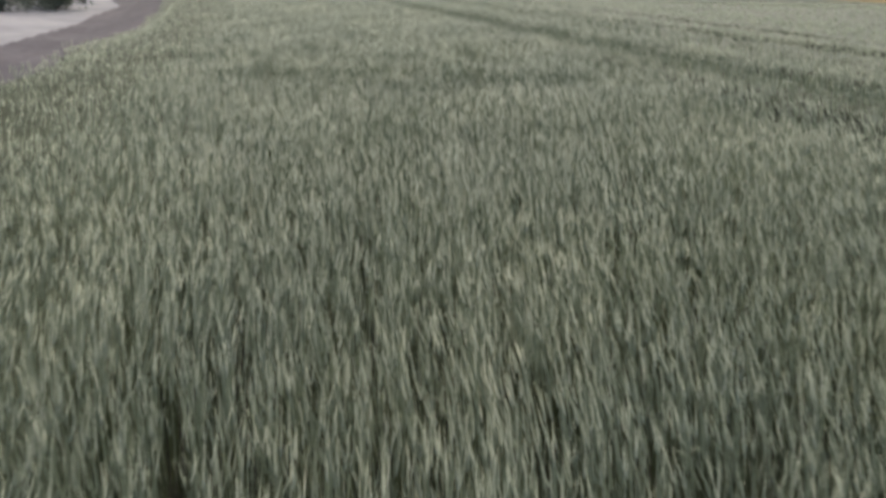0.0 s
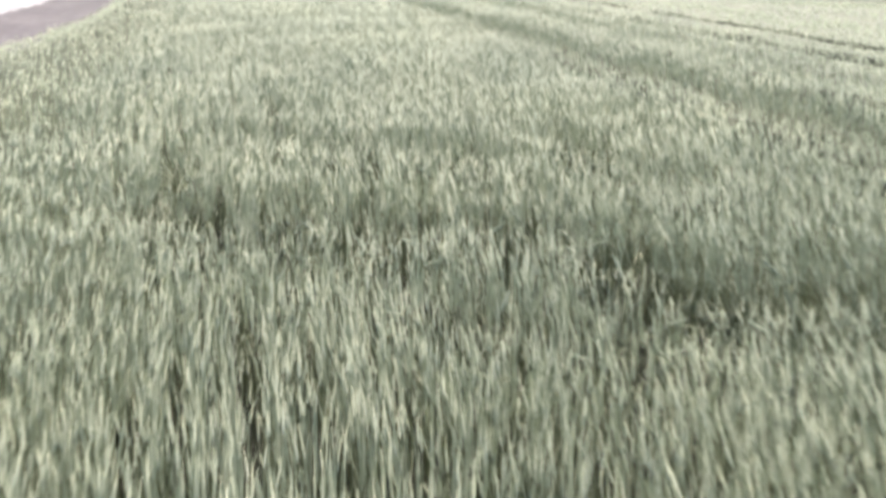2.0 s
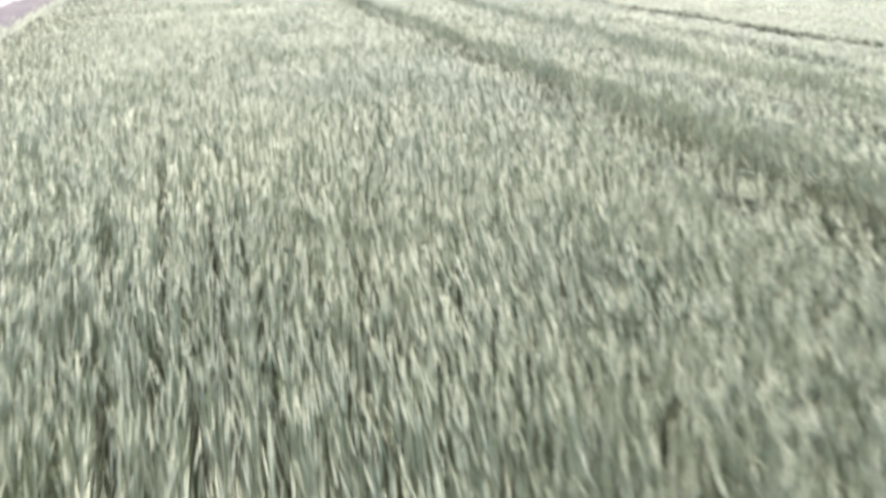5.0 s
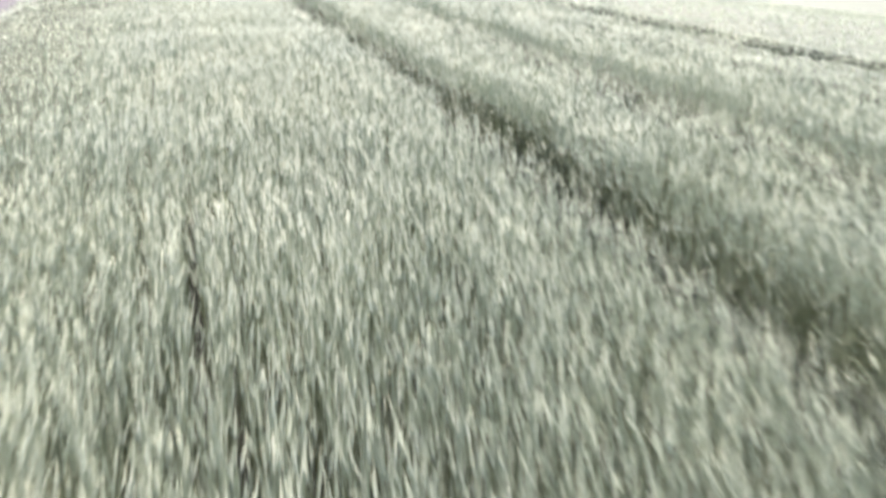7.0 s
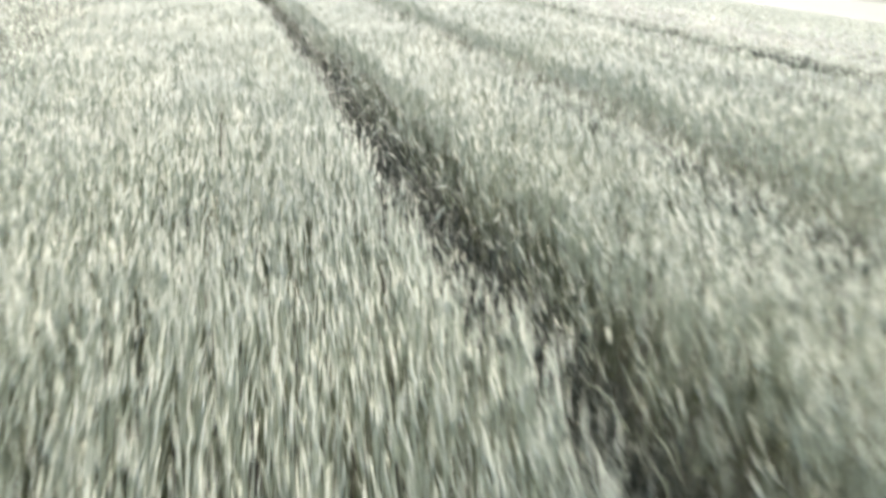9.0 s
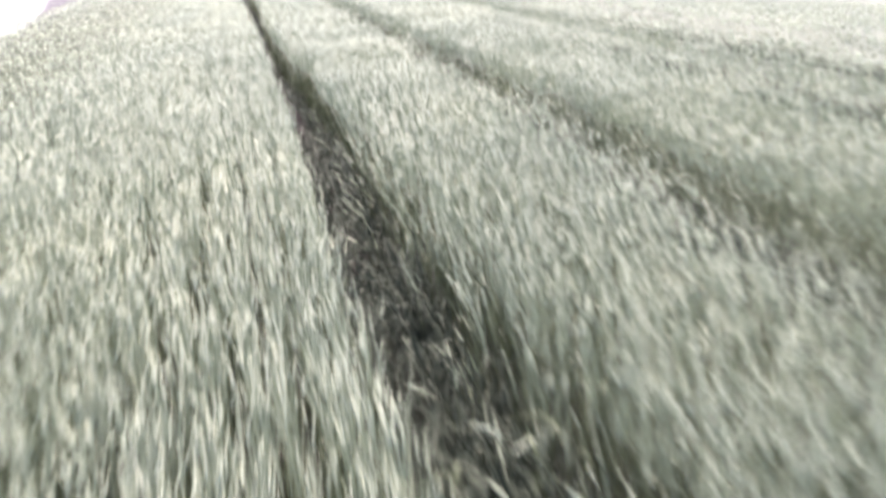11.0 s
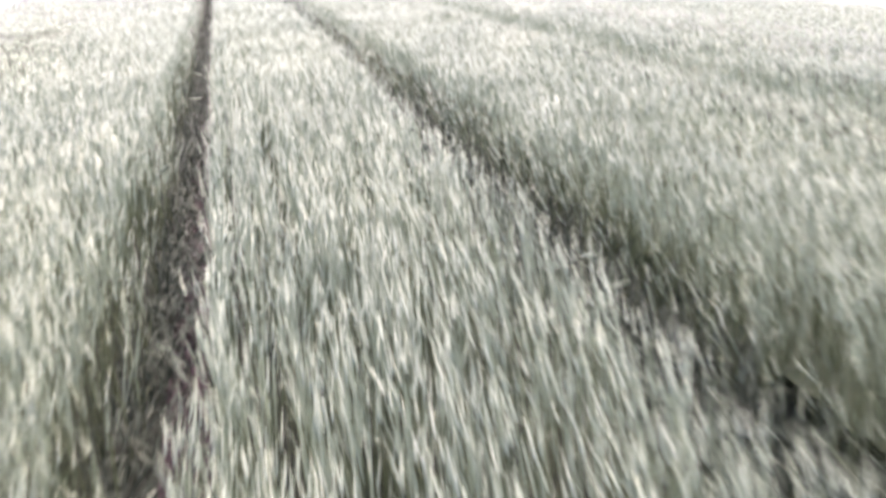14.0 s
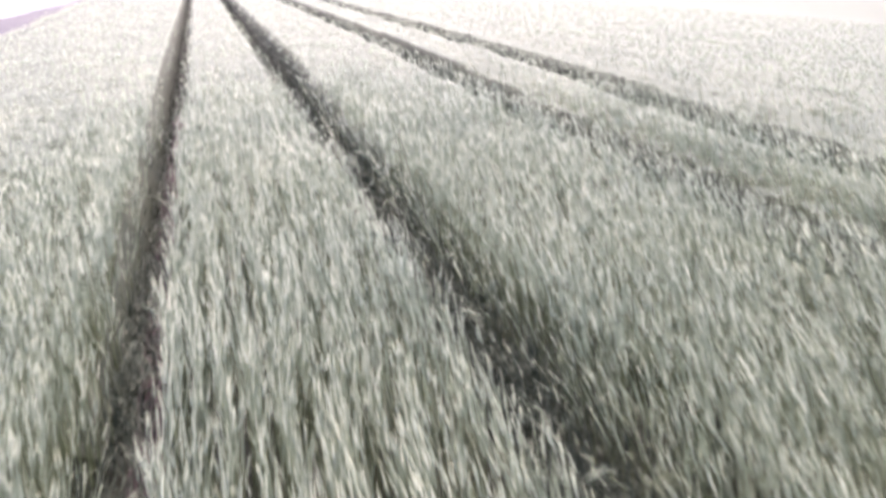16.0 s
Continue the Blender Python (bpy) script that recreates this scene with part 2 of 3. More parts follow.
def scar_at(x, y):
    worst = np.zeros_like(x)
    xx, yy = x + 0.05 * wave(x, y, 0.7, 21), y + 0.2 + 0.05 * wave(x, y, 0.8, 22)
    for chain, half, deep in SCARS:
        for (x0, y0), (x1, y1) in zip(chain, chain[1:]):
            dx, dy = x1 - x0, y1 - y0
            u = np.clip(((xx - x0) * dx + (yy - y0) * dy) / (dx * dx + dy * dy), 0, 1)
            far = np.hypot(xx - x0 - u * dx, yy - y0 - u * dy)
            worst = np.maximum(worst, min(1.0, deep * 1.35) * np.exp(-(far / (half * 1.15)) ** 4))
    return worst


def line_x(y):
    """The middle of the stretch that is seen from close by."""
    return np.interp(y, [0, 11, 23, 30, 45, 52, 64], [-5.2, -3.1, -2.0, -0.95, -0.3, 0.15, 0.9])


def nearness(x, y):
    o = x - line_x(y)
    side = np.where(o > 0, 1.15 * o, -2.8 * o)
    return np.maximum(1.6, np.hypot(side, 0.8 * np.clip(y - 65.5, 0, None)))


FULL = 590.0


def density(x, y):
    d = nearness(x, y)
    return FULL * np.minimum(1, (2.6 / d) ** 0.9) * np.minimum(1, (6 / d) ** 1.0)


rng = np.random.RandomState(11)
ROW = 0.125


def sown(x0, x1, y0, y1, cap=FULL):
    """Places of tillers in drilled rows, thinned out with distance."""
    n = int((x1 - x0) * (y1 - y0) * cap)
    x, y = rng.uniform(x0, x1, n), rng.uniform(y0, y1, n)
    keep = rng.uniform(0, cap, n) < density(x, y)
    x, y = x[keep], y[keep]
    row = np.round(x / ROW) * ROW
    x = row + 0.02 * wave(row * 3.1, y, 1.1, 61) + rng.normal(0, 0.022, len(x)) + (x - row) * 0.12
    return x, y


class Parts:
    def __init__(self):
        self.v, self.l, self.t, self.m, self.n = [], [], [], [], 0

    def add(self, verts, faces, mat):
        """verts: items x k x 3; faces: lists of corners of one item."""
        items, k = verts.shape[:2]
        base = self.n + np.arange(items)[:, None] * k
        for f in faces:
            self.l.append(((base + np.array(f)[None]).ravel(), len(f), items))
            self.m.append(mat)
        self.v.append(verts.reshape(-1, 3))
        self.n += items * k

    def build(self, name):
        loops = np.concatenate([a for a, _, _ in self.l])
        totals = np.concatenate([np.full(c, k) for _, k, c in self.l])
        index = np.concatenate([np.full(c, m) for (_, _, c), m in zip(self.l, self.m)])
        starts = np.concatenate([[0], np.cumsum(totals)[:-1]])
        return mesh_object(name, np.concatenate(self.v), loops, starts, totals, [LEAF, EAR, FLAG, LOW_SHADE, SHADE_MASS, FAR_CROP, BANK_SHADE], index)


def unit(a):
    return np.stack([np.cos(a), np.sin(a), 0 * a], -1)


def along(way):
    return way / np.linalg.norm(way, axis=1)[:, None]


def leaf(parts, foot, up, out, long, sag, half, mat, fine):
    """A blade that rises from its foot, arches out and hangs."""
    mid = foot + long[:, None] * (0.5 * up + 0.18 * out)
    tip = foot + long[:, None] * (up * (0.85 - sag)[:, None] + out * (0.35 + 0.3 * sag)[:, None])
    across = np.stack([-out[:, 1], out[:, 0], 0 * sag], -1) * half[:, None]
    if fine:
        parts.add(np.stack([foot - across * 0.6, foot + across * 0.6, mid + across, mid - across, tip], 1), [(0, 1, 2, 3), (3, 2, 4)], mat)
    else:
        parts.add(np.stack([foot, mid + across, tip, mid - across], 1), [(0, 1, 2, 3)], mat)


def grow(parts, x, y, tall, lean, wide, detail):
    """Tillers that bow over: stem, neck, nodding ear and blades. lean: items x 2, how far the neck goes per metre of rise. detail: 2 near, 1 further, 0 far."""
    n = len(x)
    if not n:
        return
    root = np.stack([x, y, land(x, y)], -1)
    one = np.ones(n)
    straight = along(np.stack([0.3 * lean[:, 0], 0.3 * lean[:, 1], one], -1))
    bowed = along(np.stack([lean[:, 0], lean[:, 1], one], -1))
    nod = along(np.stack([1.5 * lean[:, 0] + rng.normal(0, 0.13, n), 1.5 * lean[:, 1] + rng.normal(0, 0.18, n), one], -1))
    ear_len = rng.uniform(0.09, 0.15, n)
    knee = root + straight * (tall * 0.66)[:, None]
    neck = knee + bowed * (tall * 0.25)[:, None]
    top = neck + nod * ear_len[:, None]
    a0 = rng.uniform(0, 6.28, n)
    side = unit(a0)
    fat = (0.0033 * rng.uniform(0.8, 1.25, n) * wide)[:, None]
    thin = 0.0024 * wide[:, None]
    if detail == 2:
        low = root + straight * 0.04
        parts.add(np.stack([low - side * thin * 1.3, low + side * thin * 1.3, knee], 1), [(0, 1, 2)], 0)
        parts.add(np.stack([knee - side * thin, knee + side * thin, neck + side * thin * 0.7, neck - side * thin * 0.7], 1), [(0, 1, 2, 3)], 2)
    elif detail == 1:
        low = root + straight * 0.1
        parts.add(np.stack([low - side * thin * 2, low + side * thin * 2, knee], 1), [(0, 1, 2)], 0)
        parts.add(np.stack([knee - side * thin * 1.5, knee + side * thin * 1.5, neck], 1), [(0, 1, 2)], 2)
    ring = neck + nod * (ear_len * 0.2)[:, None]
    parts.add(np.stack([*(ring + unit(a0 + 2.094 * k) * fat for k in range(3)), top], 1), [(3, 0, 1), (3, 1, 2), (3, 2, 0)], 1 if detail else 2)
    for k in range((0, 1, 3)[detail]):
        upper = k == 0
        foot = root + straight * (tall * (rng.uniform(0.5, 0.66, n) if upper else rng.uniform(0.2, 0.52, n)))[:, None]
        out = unit(rng.uniform(0, 6.28, n)) * 0.7 + np.stack([0.25 * lean[:, 0], 0.6 * lean[:, 1], 0 * one], -1)
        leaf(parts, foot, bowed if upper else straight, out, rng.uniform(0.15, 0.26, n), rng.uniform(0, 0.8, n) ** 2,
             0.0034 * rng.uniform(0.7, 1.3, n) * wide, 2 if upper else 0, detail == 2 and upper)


def shaded_leaf_layer(parts, before, after, x0, x1, xs, ys):
    """A sheet in place of the leaf mass below the ears, shade put into its colour, with steep sides along the tracks;
    open where the camera looks down between the stalks.
    """
    gx, gy = np.meshgrid(xs, ys)
    low = right_of(before, gy) if before is not None else np.full_like(gx, x0)
    top = left_of(after, gy) if after is not None else np.full_like(gx, x1)
    gx = np.clip(gx, low, top)
    near = nearness(gx, gy)
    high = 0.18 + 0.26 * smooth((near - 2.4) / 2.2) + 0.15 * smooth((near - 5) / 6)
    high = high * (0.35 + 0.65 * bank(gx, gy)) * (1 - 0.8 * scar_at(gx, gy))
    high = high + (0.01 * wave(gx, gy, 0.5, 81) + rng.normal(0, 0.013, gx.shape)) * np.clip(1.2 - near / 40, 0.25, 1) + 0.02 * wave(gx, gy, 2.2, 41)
    edge = (gx <= low + 1e-4) & (before is not None) | (gx >= top - 1e-4) & (after is not None)
    high = np.where(edge, 0.02, high)
    v = np.stack([gx, gy, land(gx, gy) + high], -1).reshape(-1, 3)
    w = len(xs)
    i = (np.arange(len(ys) - 1)[:, None] * w + np.arange(w - 1)).ravel()
    f = np.stack([i, i + 1, i + w + 1, i + w], 1)
    cx, cy = v[f, 0].mean(1), v[f, 1].mean(1)
    wide = np.ptp(v[f, 0], axis=1)
    keep = (wide > 1e-3) & (nearness(cx, cy) > 2.5) & (cx > EDGE_X + 0.35 * wave(cx, cy, 14, 8))
    # faces along the brinks get the bank's painted shade
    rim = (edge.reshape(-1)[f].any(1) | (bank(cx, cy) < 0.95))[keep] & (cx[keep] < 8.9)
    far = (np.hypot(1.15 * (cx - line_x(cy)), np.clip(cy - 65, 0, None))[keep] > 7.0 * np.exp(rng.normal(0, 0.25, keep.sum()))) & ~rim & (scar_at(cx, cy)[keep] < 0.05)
    f = f[keep]
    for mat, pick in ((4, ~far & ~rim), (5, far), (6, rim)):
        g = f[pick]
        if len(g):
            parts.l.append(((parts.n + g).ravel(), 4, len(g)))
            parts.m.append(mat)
    parts.v.append(v)
    parts.n += len(v)


def stand(name, label, before, after, y0=0.3, y1=165.0):
    """The crop between two wheel tracks, or from a track to the field's edge."""
    parts = Parts()
    x0 = before + 0.2 if before is not None else EDGE_X - 1
    x1 = after + 0.2 if after is not None else 120.0
    x, y = sown(x0, min(x1, 46.0), y0, y1)
    low = right_of(before, y) if before is not None else x0
    top = left_of(after, y) if after is not None else x1
    inside = (x > low + 0.02 * wave(x, y, 0.5, 31)) & (x < top + 0.02 * wave(x, y, 0.5, 32)) & (x > EDGE_X + 0.35 * wave(x, y, 14, 8))
    x, y = x[inside], y[inside]
    n = len(x)
    scar = scar_at(x, y)
    row = np.round(x / ROW).astype(int)
    weak = np.where(row % 3 == 1, 0.42, np.where(row % 5 == 0, 0.28, 0.0)) * smooth((y - 48) / 6) * np.clip(0.65 + 0.6 * wave(row * 7.0, y, 1.3, 63), 0, 1)
    rim = bank(x, y)
    gone = rng.uniform(0, 1, n) < np.maximum(np.maximum(0.88 * scar, weak * (x > 0.3) * (x < 3)), 0.9 * (1 - rim) ** 0.8)
    x, y, scar, rim = x[~gone], y[~gone], scar[~gone], rim[~gone]
    n = len(x)
    near = nearness(x, y)
    tall = 0.78 * (1 + 0.035 * wave(x, y, 2.2, 41) + 0.03 * wave(x, y, 0.35, 42) + rng.normal(0, 0.045, n))
    # the stand bows forward in the wind, and a little down the slope
    calm = 1 - smooth((y - 38) / 8)
    lean = np.stack([-0.04 + 0.09 * calm + rng.normal(0, 0.085, n) + 0.06 * wave(x, y, 1.6, 43), 0.42 + rng.normal(0, 0.17, n) + 0.12 * wave(x, y, 1.6, 44)], -1)
    lean[:, 0] -= 0.08 * (1 - calm) * smooth((x - line_x(y) - 1.0) / 3) - 0.07 * smooth((y - 47) / 4) * (x > 0.2) * (x < 1.2)
    # the far rim of a track splays into it
    lean[:, 0] -= (1 - rim) * rng.uniform(0.0, 0.4, n) * np.where(x < line_x(y), -0.6, np.where(x < 1, 1 - smooth((y - 46) / 3), 1))
    tall *= 0.66 + 0.34 * rim
    # beaten-down stalks
    lean += scar[:, None] * rng.normal(0, 1.2, (n, 2))
    tall *= 1 - 0.45 * scar
    wide = (FULL / density(x, y)) ** np.interp(near, [3, 8, 20], [0.6, 0.5, 0.44])
    near = near * np.exp(rng.normal(0, 0.15, n))
    for lo, hi, detail in ((0, 2.05, 2), (2.05, 7.0, 1), (7.0, 999, 0)):
        s = (near >= lo) & (near < hi)
        grow(parts, x[s], y[s], tall[s], lean[s], wide[s], detail)
    a, b = max(x0, -9.0), min(x1, 9.0)
    ys = np.concatenate([np.arange(y0, 76, 0.13), np.arange(76, 110, 0.3), np.linspace(110, y1, 60)])
    shaded_leaf_layer(parts, before, after, x0, x1, np.arange(a - 0.12, b + 0.13, 0.11), ys)
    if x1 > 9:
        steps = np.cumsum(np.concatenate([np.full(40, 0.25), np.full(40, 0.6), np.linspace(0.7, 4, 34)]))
        shaded_leaf_layer(parts, None, None, 9.0, x1, np.concatenate([[9.0], 9.0 + steps[steps < x1 - 9.0], [x1]]), np.concatenate([np.arange(y0, 90, 0.4), np.linspace(90, y1, 80)]))
    ob = parts.build(name)
    print(name, n, len(ob.data.polygons))
    return tagged(ob, label, "grain crop", kind="stuff")


for a, b in zip([None] + TRACKS, TRACKS + [None]):
    stand("wheat_crop", "dense grey-green unripe wheat standing in drilled rows", a, b)


def undergrowth(e, bare_from):
    """Stunted, trodden tillers and weeds in a wheel track, thickest against its banks; past bare_from a strip of soil shows."""
    parts = Parts()
    w = WIDTHS[e]
    x, y = [np.concatenate(p) for p in zip(sown(e - 0.2, e + w + 0.3, 0.3, 122.0), sown(e + 0.8 * w, e + w + 0.2, 0.3, 122.0))]
    n = len(x)
    x = x + rng.uniform(-0.05, 0.05, n)
    keep = bank(x, y) < rng.uniform(0.35, 0.95, n)
    x, y = x[keep], y[keep]
    n = len(x)
    u = (x - left_of(e, y)) / (right_of(e, y) - left_of(e, y))
    late = smooth((y - bare_from) / 4)
    middle = 0.62 + 0.05 * wave(x, y, 1.5, 51) + 0.12 * smooth((y - 52) / 5) * (e == TRACKS[0])
    bare = np.exp(-((u - middle) / (0.1 + 0.13 * late + 0.06 * late * smooth((51.5 - y) / 2))) ** 4) * (0.25 + 0.75 * late + 0.15 * wave(x, y, 0.9, 52))
    keep = rng.uniform(0, 1, n) > np.clip(bare, 0.03, 0.985)
    x, y, u, late = x[keep], y[keep], u[keep], late[keep]
    n = len(x)
    tall = 0.09 + 0.24 * np.clip((u - 0.4) / 0.6, 0, 1) + 0.22 * np.clip((0.3 - u) / 0.3, 0, 1) + 0.25 * bank(x, y) + 0.04 * wave(x, y, 0.5, 53) + rng.uniform(-0.06, 0.1, n)
    tall = np.clip(tall, 0.07, 0.6) * (1 - 0.4 * late)
    lean = rng.normal(0, 0.6, (n, 2))
    lean[:, 0] -= 0.15 * np.clip(u - 0.3, 0, 1)
    near = nearness(x, y)
    wide = (FULL / density(x, y)) ** 0.5 * 1.25
    root = np.stack([x, y, land(x, y)], -1)
    up = along(np.stack([lean[:, 0], lean[:, 1] + 0.2, np.ones(n)], -1))
    side = unit(rng.uniform(0, 6.28, n)) * (0.003 * wide)[:, None]
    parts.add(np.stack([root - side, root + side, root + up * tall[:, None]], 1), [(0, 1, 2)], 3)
    for k in range(3):
        s = near < (999, 5, 3.4)[k]
        foot = root[s] + up[s] * (tall[s] * rng.uniform(0.2, 0.8, s.sum()))[:, None]
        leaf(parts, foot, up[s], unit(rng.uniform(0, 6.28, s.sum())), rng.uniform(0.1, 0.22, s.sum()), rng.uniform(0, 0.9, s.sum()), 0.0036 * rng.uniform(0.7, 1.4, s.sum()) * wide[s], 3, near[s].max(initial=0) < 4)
    # short late tillers with ears among them, hanging over
    s = (rng.uniform(0, 1, n) < 0.05 * (1 - 0.8 * late)) & ((u > 0.6) | (u < 0.1)) & (near < 6)
    grow(parts, x[s], y[s], tall[s] * 1.1 + 0.12, lean[s] * 0.6 + np.array([-0.3, 0.3]), wide[s], 1)
    ob = parts.build("track_undergrowth")
    print("undergrowth", n, len(ob.data.polygons))
    return tagged(ob, "low trampled wheat and weeds in a wheel track", "undergrowth", kind="stuff")


for e, bare_from in zip(TRACKS, (45.5, 400, 400, 400)):
    undergrowth(e, bare_from)


# ---- clods and tyre lug marks in the bare track ----
def part(name, bm, mat, parent, label=""):
    me = bpy.data.meshes.new(name)
    bm.to_mesh(me)
    bm.free()
    me.materials.append(mat)
    for p in me.polygons:
        p.use_smooth = True
    ob = new(name, me)
    ob.parent = parent
    if label:
        tagged(ob, label)
    return ob


def clods():
    v, f = [], []
    r = random.Random(5)
    for _ in range(2600):
        y = min(r.uniform(46, 60), r.uniform(46, 90))
        x = 0.0 + 0.3 + r.gauss(0, 0.06)
        size = r.uniform(0.008, 0.03)
        z = float(ground_height(np.array(x), np.array(y))) + size * 0.2
        a = r.uniform(0, 6.28)
        b = len(v)
        v.append((x, y, z + size * r.uniform(0.6, 1)))
        for k in range(5):
            q = size * r.uniform(0.7, 1.3)
            v.append((x + q * math.cos(a + k * 1.257), y + q * math.sin(a + k * 1.257), z - size * 0.3))
        f += [(b, b + 1 + k, b + 1 + (k + 1) % 5) for k in range(5)]
    # cross bars pressed by the tyre's lugs
    y = 46.0
    while y < 55:
        b = len(v)
        x0 = 0.2 + r.gauss(0, 0.012)
        for k in range(5):
            x = x0 + 0.05 * k
            z = float(ground_height(np.array(x), np.array(y)))
            yy = y + 0.03 * k + r.gauss(0, 0.006)
            up = 0.03 + r.uniform(-0.012, 0.012)
            v += [(x, yy - 0.035, z - 0.01), (x, yy, z + up), (x, yy + 0.035, z - 0.01)]
        for k in range(4):
            for h in range(2):
                f.append((b + 3 * k + h, b + 3 * k + 3 + h, b + 3 * k + 4 + h, b + 3 * k + 1 + h))
        y += r.uniform(0.14, 0.17)
    me = bpy.data.meshes.new("soil_clods")
    me.from_pydata(v, [], f)
    me.materials.append(OPEN_SOIL)
    return tagged(new("soil_clods", me), "crumbled dark soil with tyre lug marks", "soil", kind="stuff")


clods()


# ---- trees, far off on the pale field ----
BARK = soil_material("grey_bark", (0.06, 0.05, 0.045), (0.13, 0.115, 0.1), 6.0)
TREE_LEAF = plant_material("dull_tree_leaf", [(0.0, (0.045, 0.055, 0.045)), (0.6, (0.07, 0.085, 0.065)), (1.0, (0.11, 0.125, 0.1))], ((0.9, 0.9, 0.9), (1.05, 1.05, 1.05)), 0.6, 0.2)


def limb(bm, a, b, r0, r1, sides=7):
    a, b = Vector(a), Vector(b)
    turn = (b - a).to_track_quat("Z", "Y").to_matrix()
    rings = []
    for p, r in ((a, r0), ((a + b) / 2 + Vector((0.03, -0.02, 0)), (r0 + r1) / 2), (b, r1)):
        rings.append([bm.verts.new(p + turn @ Vector((r * math.cos(6.283 * k / sides), r * math.sin(6.283 * k / sides), 0))) for k in range(sides)])
    for lo, hi in zip(rings, rings[1:]):
        for k in range(sides):
            bm.faces.new((lo[k], lo[(k + 1) % sides], hi[(k + 1) % sides], hi[k]))


def tree(x, y, high, wide, low, seed, label, leaves=2600):
    r = random.Random(seed)
    root = new("tree")
    z = float(land(np.array(float(x)), np.array(float(y))))
    root.location = (x, y, z)
    tagged(root, label, "tree", group="trees beyond the field")
    bm = bmesh.new()
    fork = high * 0.45
    limb(bm, (0, 0, -0.1), (0.05, 0.02, fork), 0.035 * high, 0.022 * high, 9)
    limb(bm, (0.05, 0.02, fork), (0.1, 0, high * 0.85), 0.022 * high, 0.006 * high)
    tips = []
    for k in range(9):
        a, h = k * 2.4 + r.uniform(-0.4, 0.4), r.uniform(low + 0.1 * high, 0.7 * high)
        p = (wide * 0.42 * math.cos(a), wide * 0.42 * math.sin(a), h + r.uniform(0.1, 0.25) * high)
        limb(bm, (0.03, 0, h), p, 0.011 * high, 0.003 * high, 5)
        tips.append(p)
    part("trunk", bm, BARK, root, "grey-brown bark")
    bm = bmesh.new()
    lumps = [(r.gauss(0, 0.2) * wide, r.gauss(0, 0.2) * wide, r.uniform(low, high * 0.92), r.uniform(0.12, 0.24) * wide) for _ in range(14)]
    lumps += [(r.gauss(0, 0.26) * wide, r.gauss(0, 0.26) * wide, r.uniform(0.04, 0.25) * high + low, r.uniform(0.12, 0.22) * wide) for _ in range(18 if low < 1 else 0)]
    lumps += [(*p, 0.16 * wide) for p in tips]
    for _ in range(leaves):
        cx, cy, cz, s = r.choice(lumps)
        d = Vector((r.gauss(0, 1), r.gauss(0, 1), r.gauss(0, 0.8))).normalized() * s * r.uniform(0.6, 1.1)
        p = Vector((cx, cy, max(cz, low * 0.8))) + d
        q = r.uniform(0.08, 0.2)
        m = Euler((r.uniform(0, 6.28), r.uniform(0, 6.28), r.uniform(0, 6.28))).to_matrix()
        bm.faces.new([bm.verts.new(p + m @ Vector(c)) for c in ((-q, 0, 0), (0, -q * 0.5, 0), (q, 0, 0), (0, q * 0.5, 0.02))])
    part("crown", bm, TREE_LEAF, root)
    return root


tree(-19.7, 85.6, 5.6, 5.8, 0.05, 1, "dark dense bushy tree on pale open ground", 4200)
tree(-23.6, 80.2, 6.0, 5.0, 0.1, 2, "thin grey-green tree on pale open ground", 2200)
tree(-22.0, 91.2, 6.6, 4.8, 0.1, 3, "slender grey-green tree on pale open ground", 2400)
tree(-18.7, 97.8, 5.4, 2.9, 0.4, 4, "small grey-green tree on pale open ground", 1400)
tree(-27.1, 93.5, 7.2, 6.2, 0.1, 6, "broad grey-green tree on pale open ground", 3600)


# ---- stalks bent out over the wheel tracks ----
STRAW = plant_material("pale_bent_stalk", [(0.0, (0.08, 0.095, 0.065)), (1.0, (0.15, 0.16, 0.115))], ((0.95, 0.95, 0.95), (1.05, 1.05, 1.02)), 0.45, 0.2)


def tube(points, radii, sides=5):
    bm = bmesh.new()
    rings = []
    for k, p in enumerate(points):
        way = Vector(points[min(k + 1, len(points) - 1)]) - Vector(points[max(k - 1, 0)])
        turn = way.to_track_quat("Z", "Y").to_matrix()
        rings.append([bm.verts.new(Vector(p) + turn @ Vector((radii[k] * math.cos(6.283 * a / sides), radii[k] * math.sin(6.283 * a / sides), 0))) for a in range(sides)])
    for lo, hi in zip(rings, rings[1:]):
        for a in range(sides):
            bm.faces.new((lo[a], lo[(a + 1) % sides], hi[(a + 1) % sides], hi[a]))
    bm.faces.new(rings[0][::-1])
    bm.faces.new(rings[-1])
    return bm


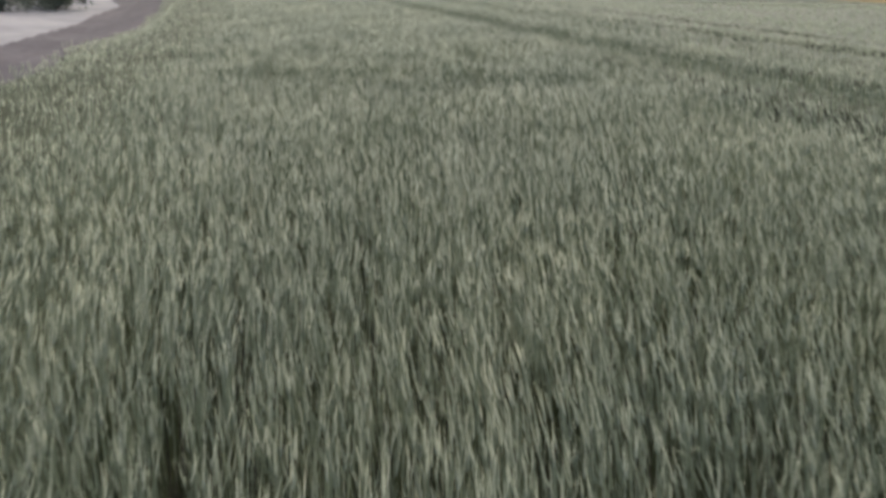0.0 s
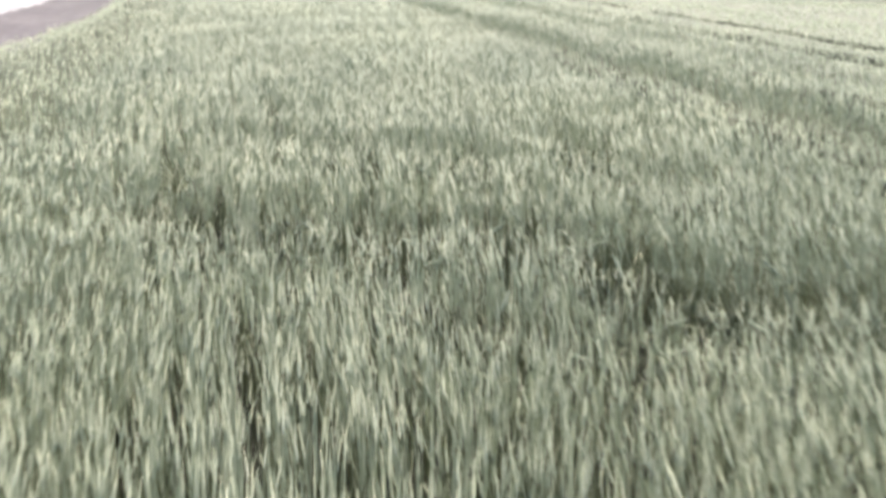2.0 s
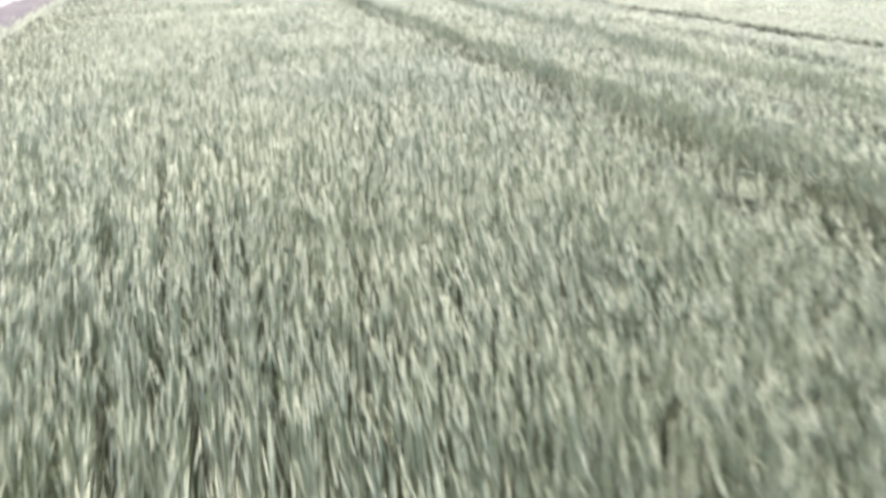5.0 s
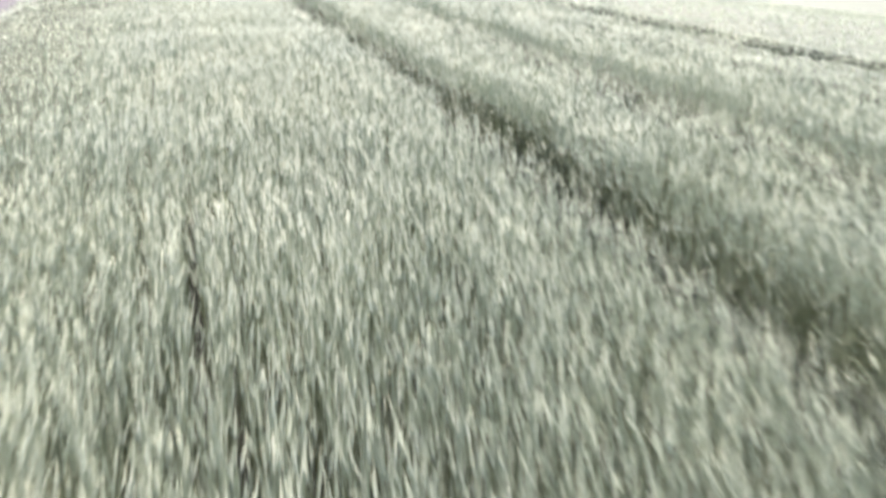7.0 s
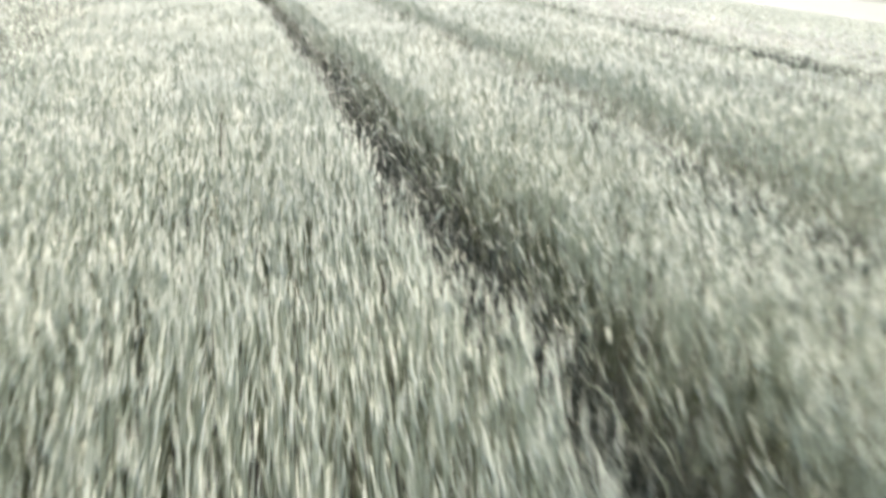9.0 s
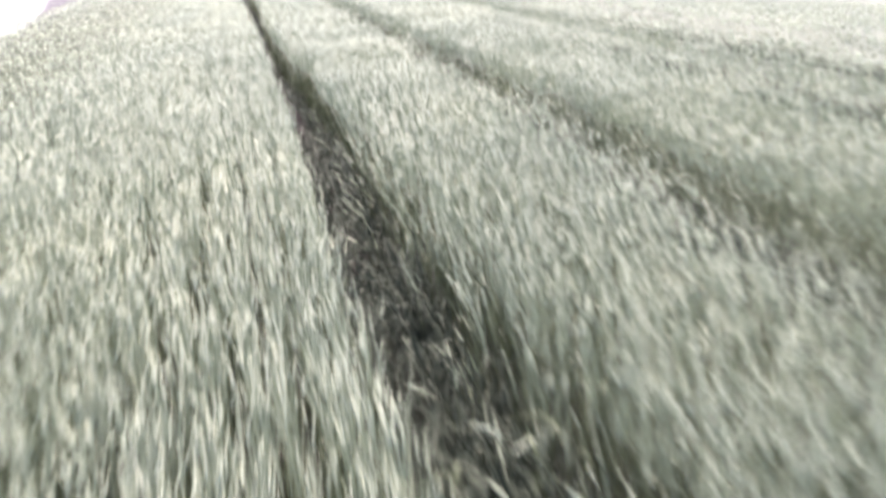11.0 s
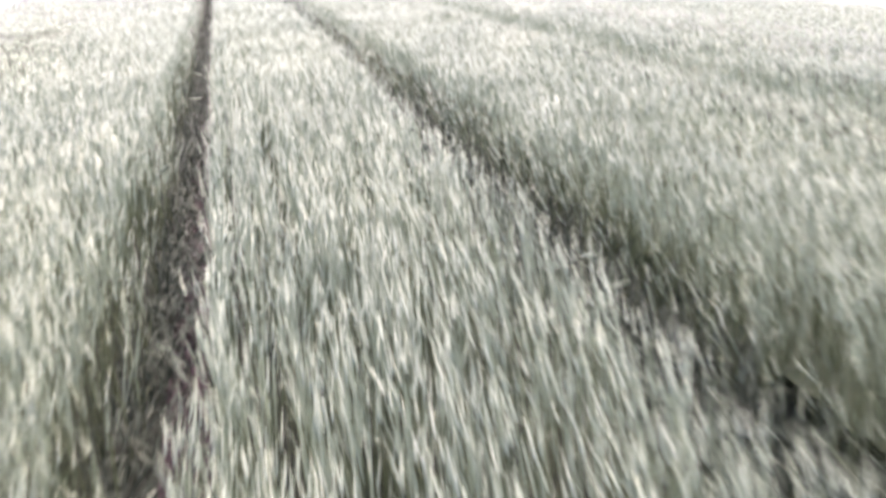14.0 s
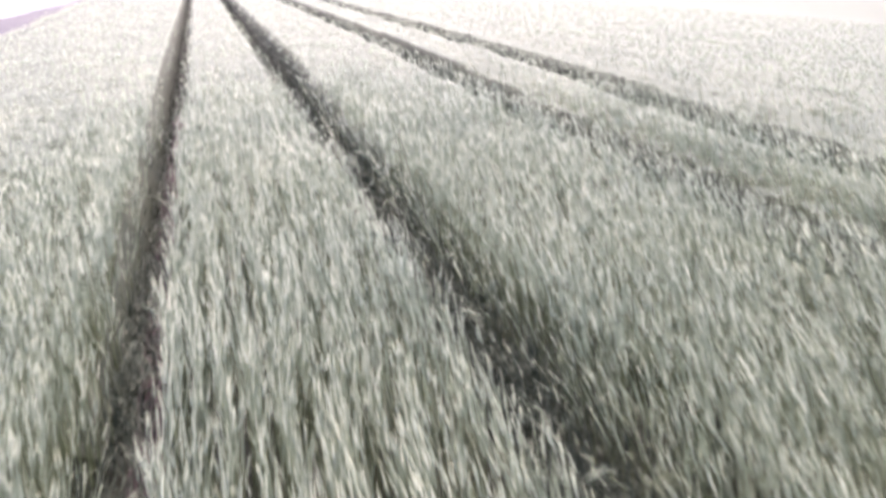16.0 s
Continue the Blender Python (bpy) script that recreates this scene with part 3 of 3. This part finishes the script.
def bent_stalk(seed):
    """One tiller that arches over: its stem, its ear and two blades."""
    r = random.Random(seed)
    root = new("wheat_stalk")
    bow = r.uniform(0.2, 0.6)
    curve = [Vector((0.62 * bow * s ** 1.8, 0.05 * math.sin(3 * s), 0.78 * s - 0.5 * bow * s ** 3)) for s in [0, 0.2, 0.4, 0.6, 0.75, 0.88, 1.0]]
    part("stem", tube(curve, [0.0026, 0.0026, 0.0025, 0.0023, 0.0021, 0.0019, 0.0017]), STRAW, root)
    way = (curve[-1] - curve[-2]).normalized()
    way = (way + Vector((0.15, 0, -0.35 * bow))).normalized()
    n = 9
    ear = tube([curve[-1] + way * (0.1 * k / (n - 1)) for k in range(n)], [0.002 + 0.0052 * math.sin(math.pi * (0.12 + 0.85 * k / (n - 1))) * (1.12 if k % 2 else 0.88) for k in range(n)], 6)
    part("ear", ear, EAR, root)
    for at, side in ((2, 1), (4, -1)):
        bm = bmesh.new()
        p, q = curve[at], Vector((r.uniform(-0.2, 0.6), side * r.uniform(0.4, 1), 0)).normalized()
        across = Vector((-q.y, q.x, 0))
        old = None
        long = r.uniform(0.17, 0.26)
        for k in range(6):
            s = k / 5
            c = p + q * (long * 0.8 * s) + Vector((0, 0, long * (0.9 * s - 1.1 * s * s)))
            w = 0.0058 * math.sin(math.pi * min(0.96, 0.25 + 0.72 * s))
            pair = [bm.verts.new(c - across * w), bm.verts.new(c + Vector((0, 0, -0.0015))), bm.verts.new(c + across * w)]
            if old:
                bm.faces.new((old[0], old[1], pair[1], pair[0]))
                bm.faces.new((old[1], old[2], pair[2], pair[1]))
            old = pair
        part("blade", bm, LEAF, root)
    return tagged(root, "pale wheat stalk bent over the edge of a wheel track", "wheat stalk", group="bent stalks along the wheel tracks")


r = random.Random(77)
kinds = [bent_stalk(k) for k in range(6)]
spots = []
for e, count, y0, y1 in ((TRACKS[0], 84, 15, 44.5), (TRACKS[0], 10, 60, 72), (TRACKS[1], 38, 44, 74), (TRACKS[2], 10, 50, 80)):
    for _ in range(count):
        right = r.random() < 0.75
        x = e + TRACK_W + r.uniform(-0.02, 0.22) if right else e - r.uniform(0.0, 0.08)
        spots.append((x, r.uniform(y0, y1), r.uniform(150, 300) if right else r.uniform(-60, 60)))
for chain, half, deep in SCARS:
    for x, y in chain:
        spots += [(x + r.gauss(0, 0.14), y + r.gauss(0, 0.14), r.uniform(0, 360)) for _ in range(3)]
for k, (x, y, turn) in enumerate(spots):
    m = pose(x, y, float(land(np.array(x), np.array(y))) - 0.01, 0, 0, turn)
    if k < len(kinds):
        kinds[k].matrix_world = m
    else:
        copy_thing(kinds[k % len(kinds)], m)
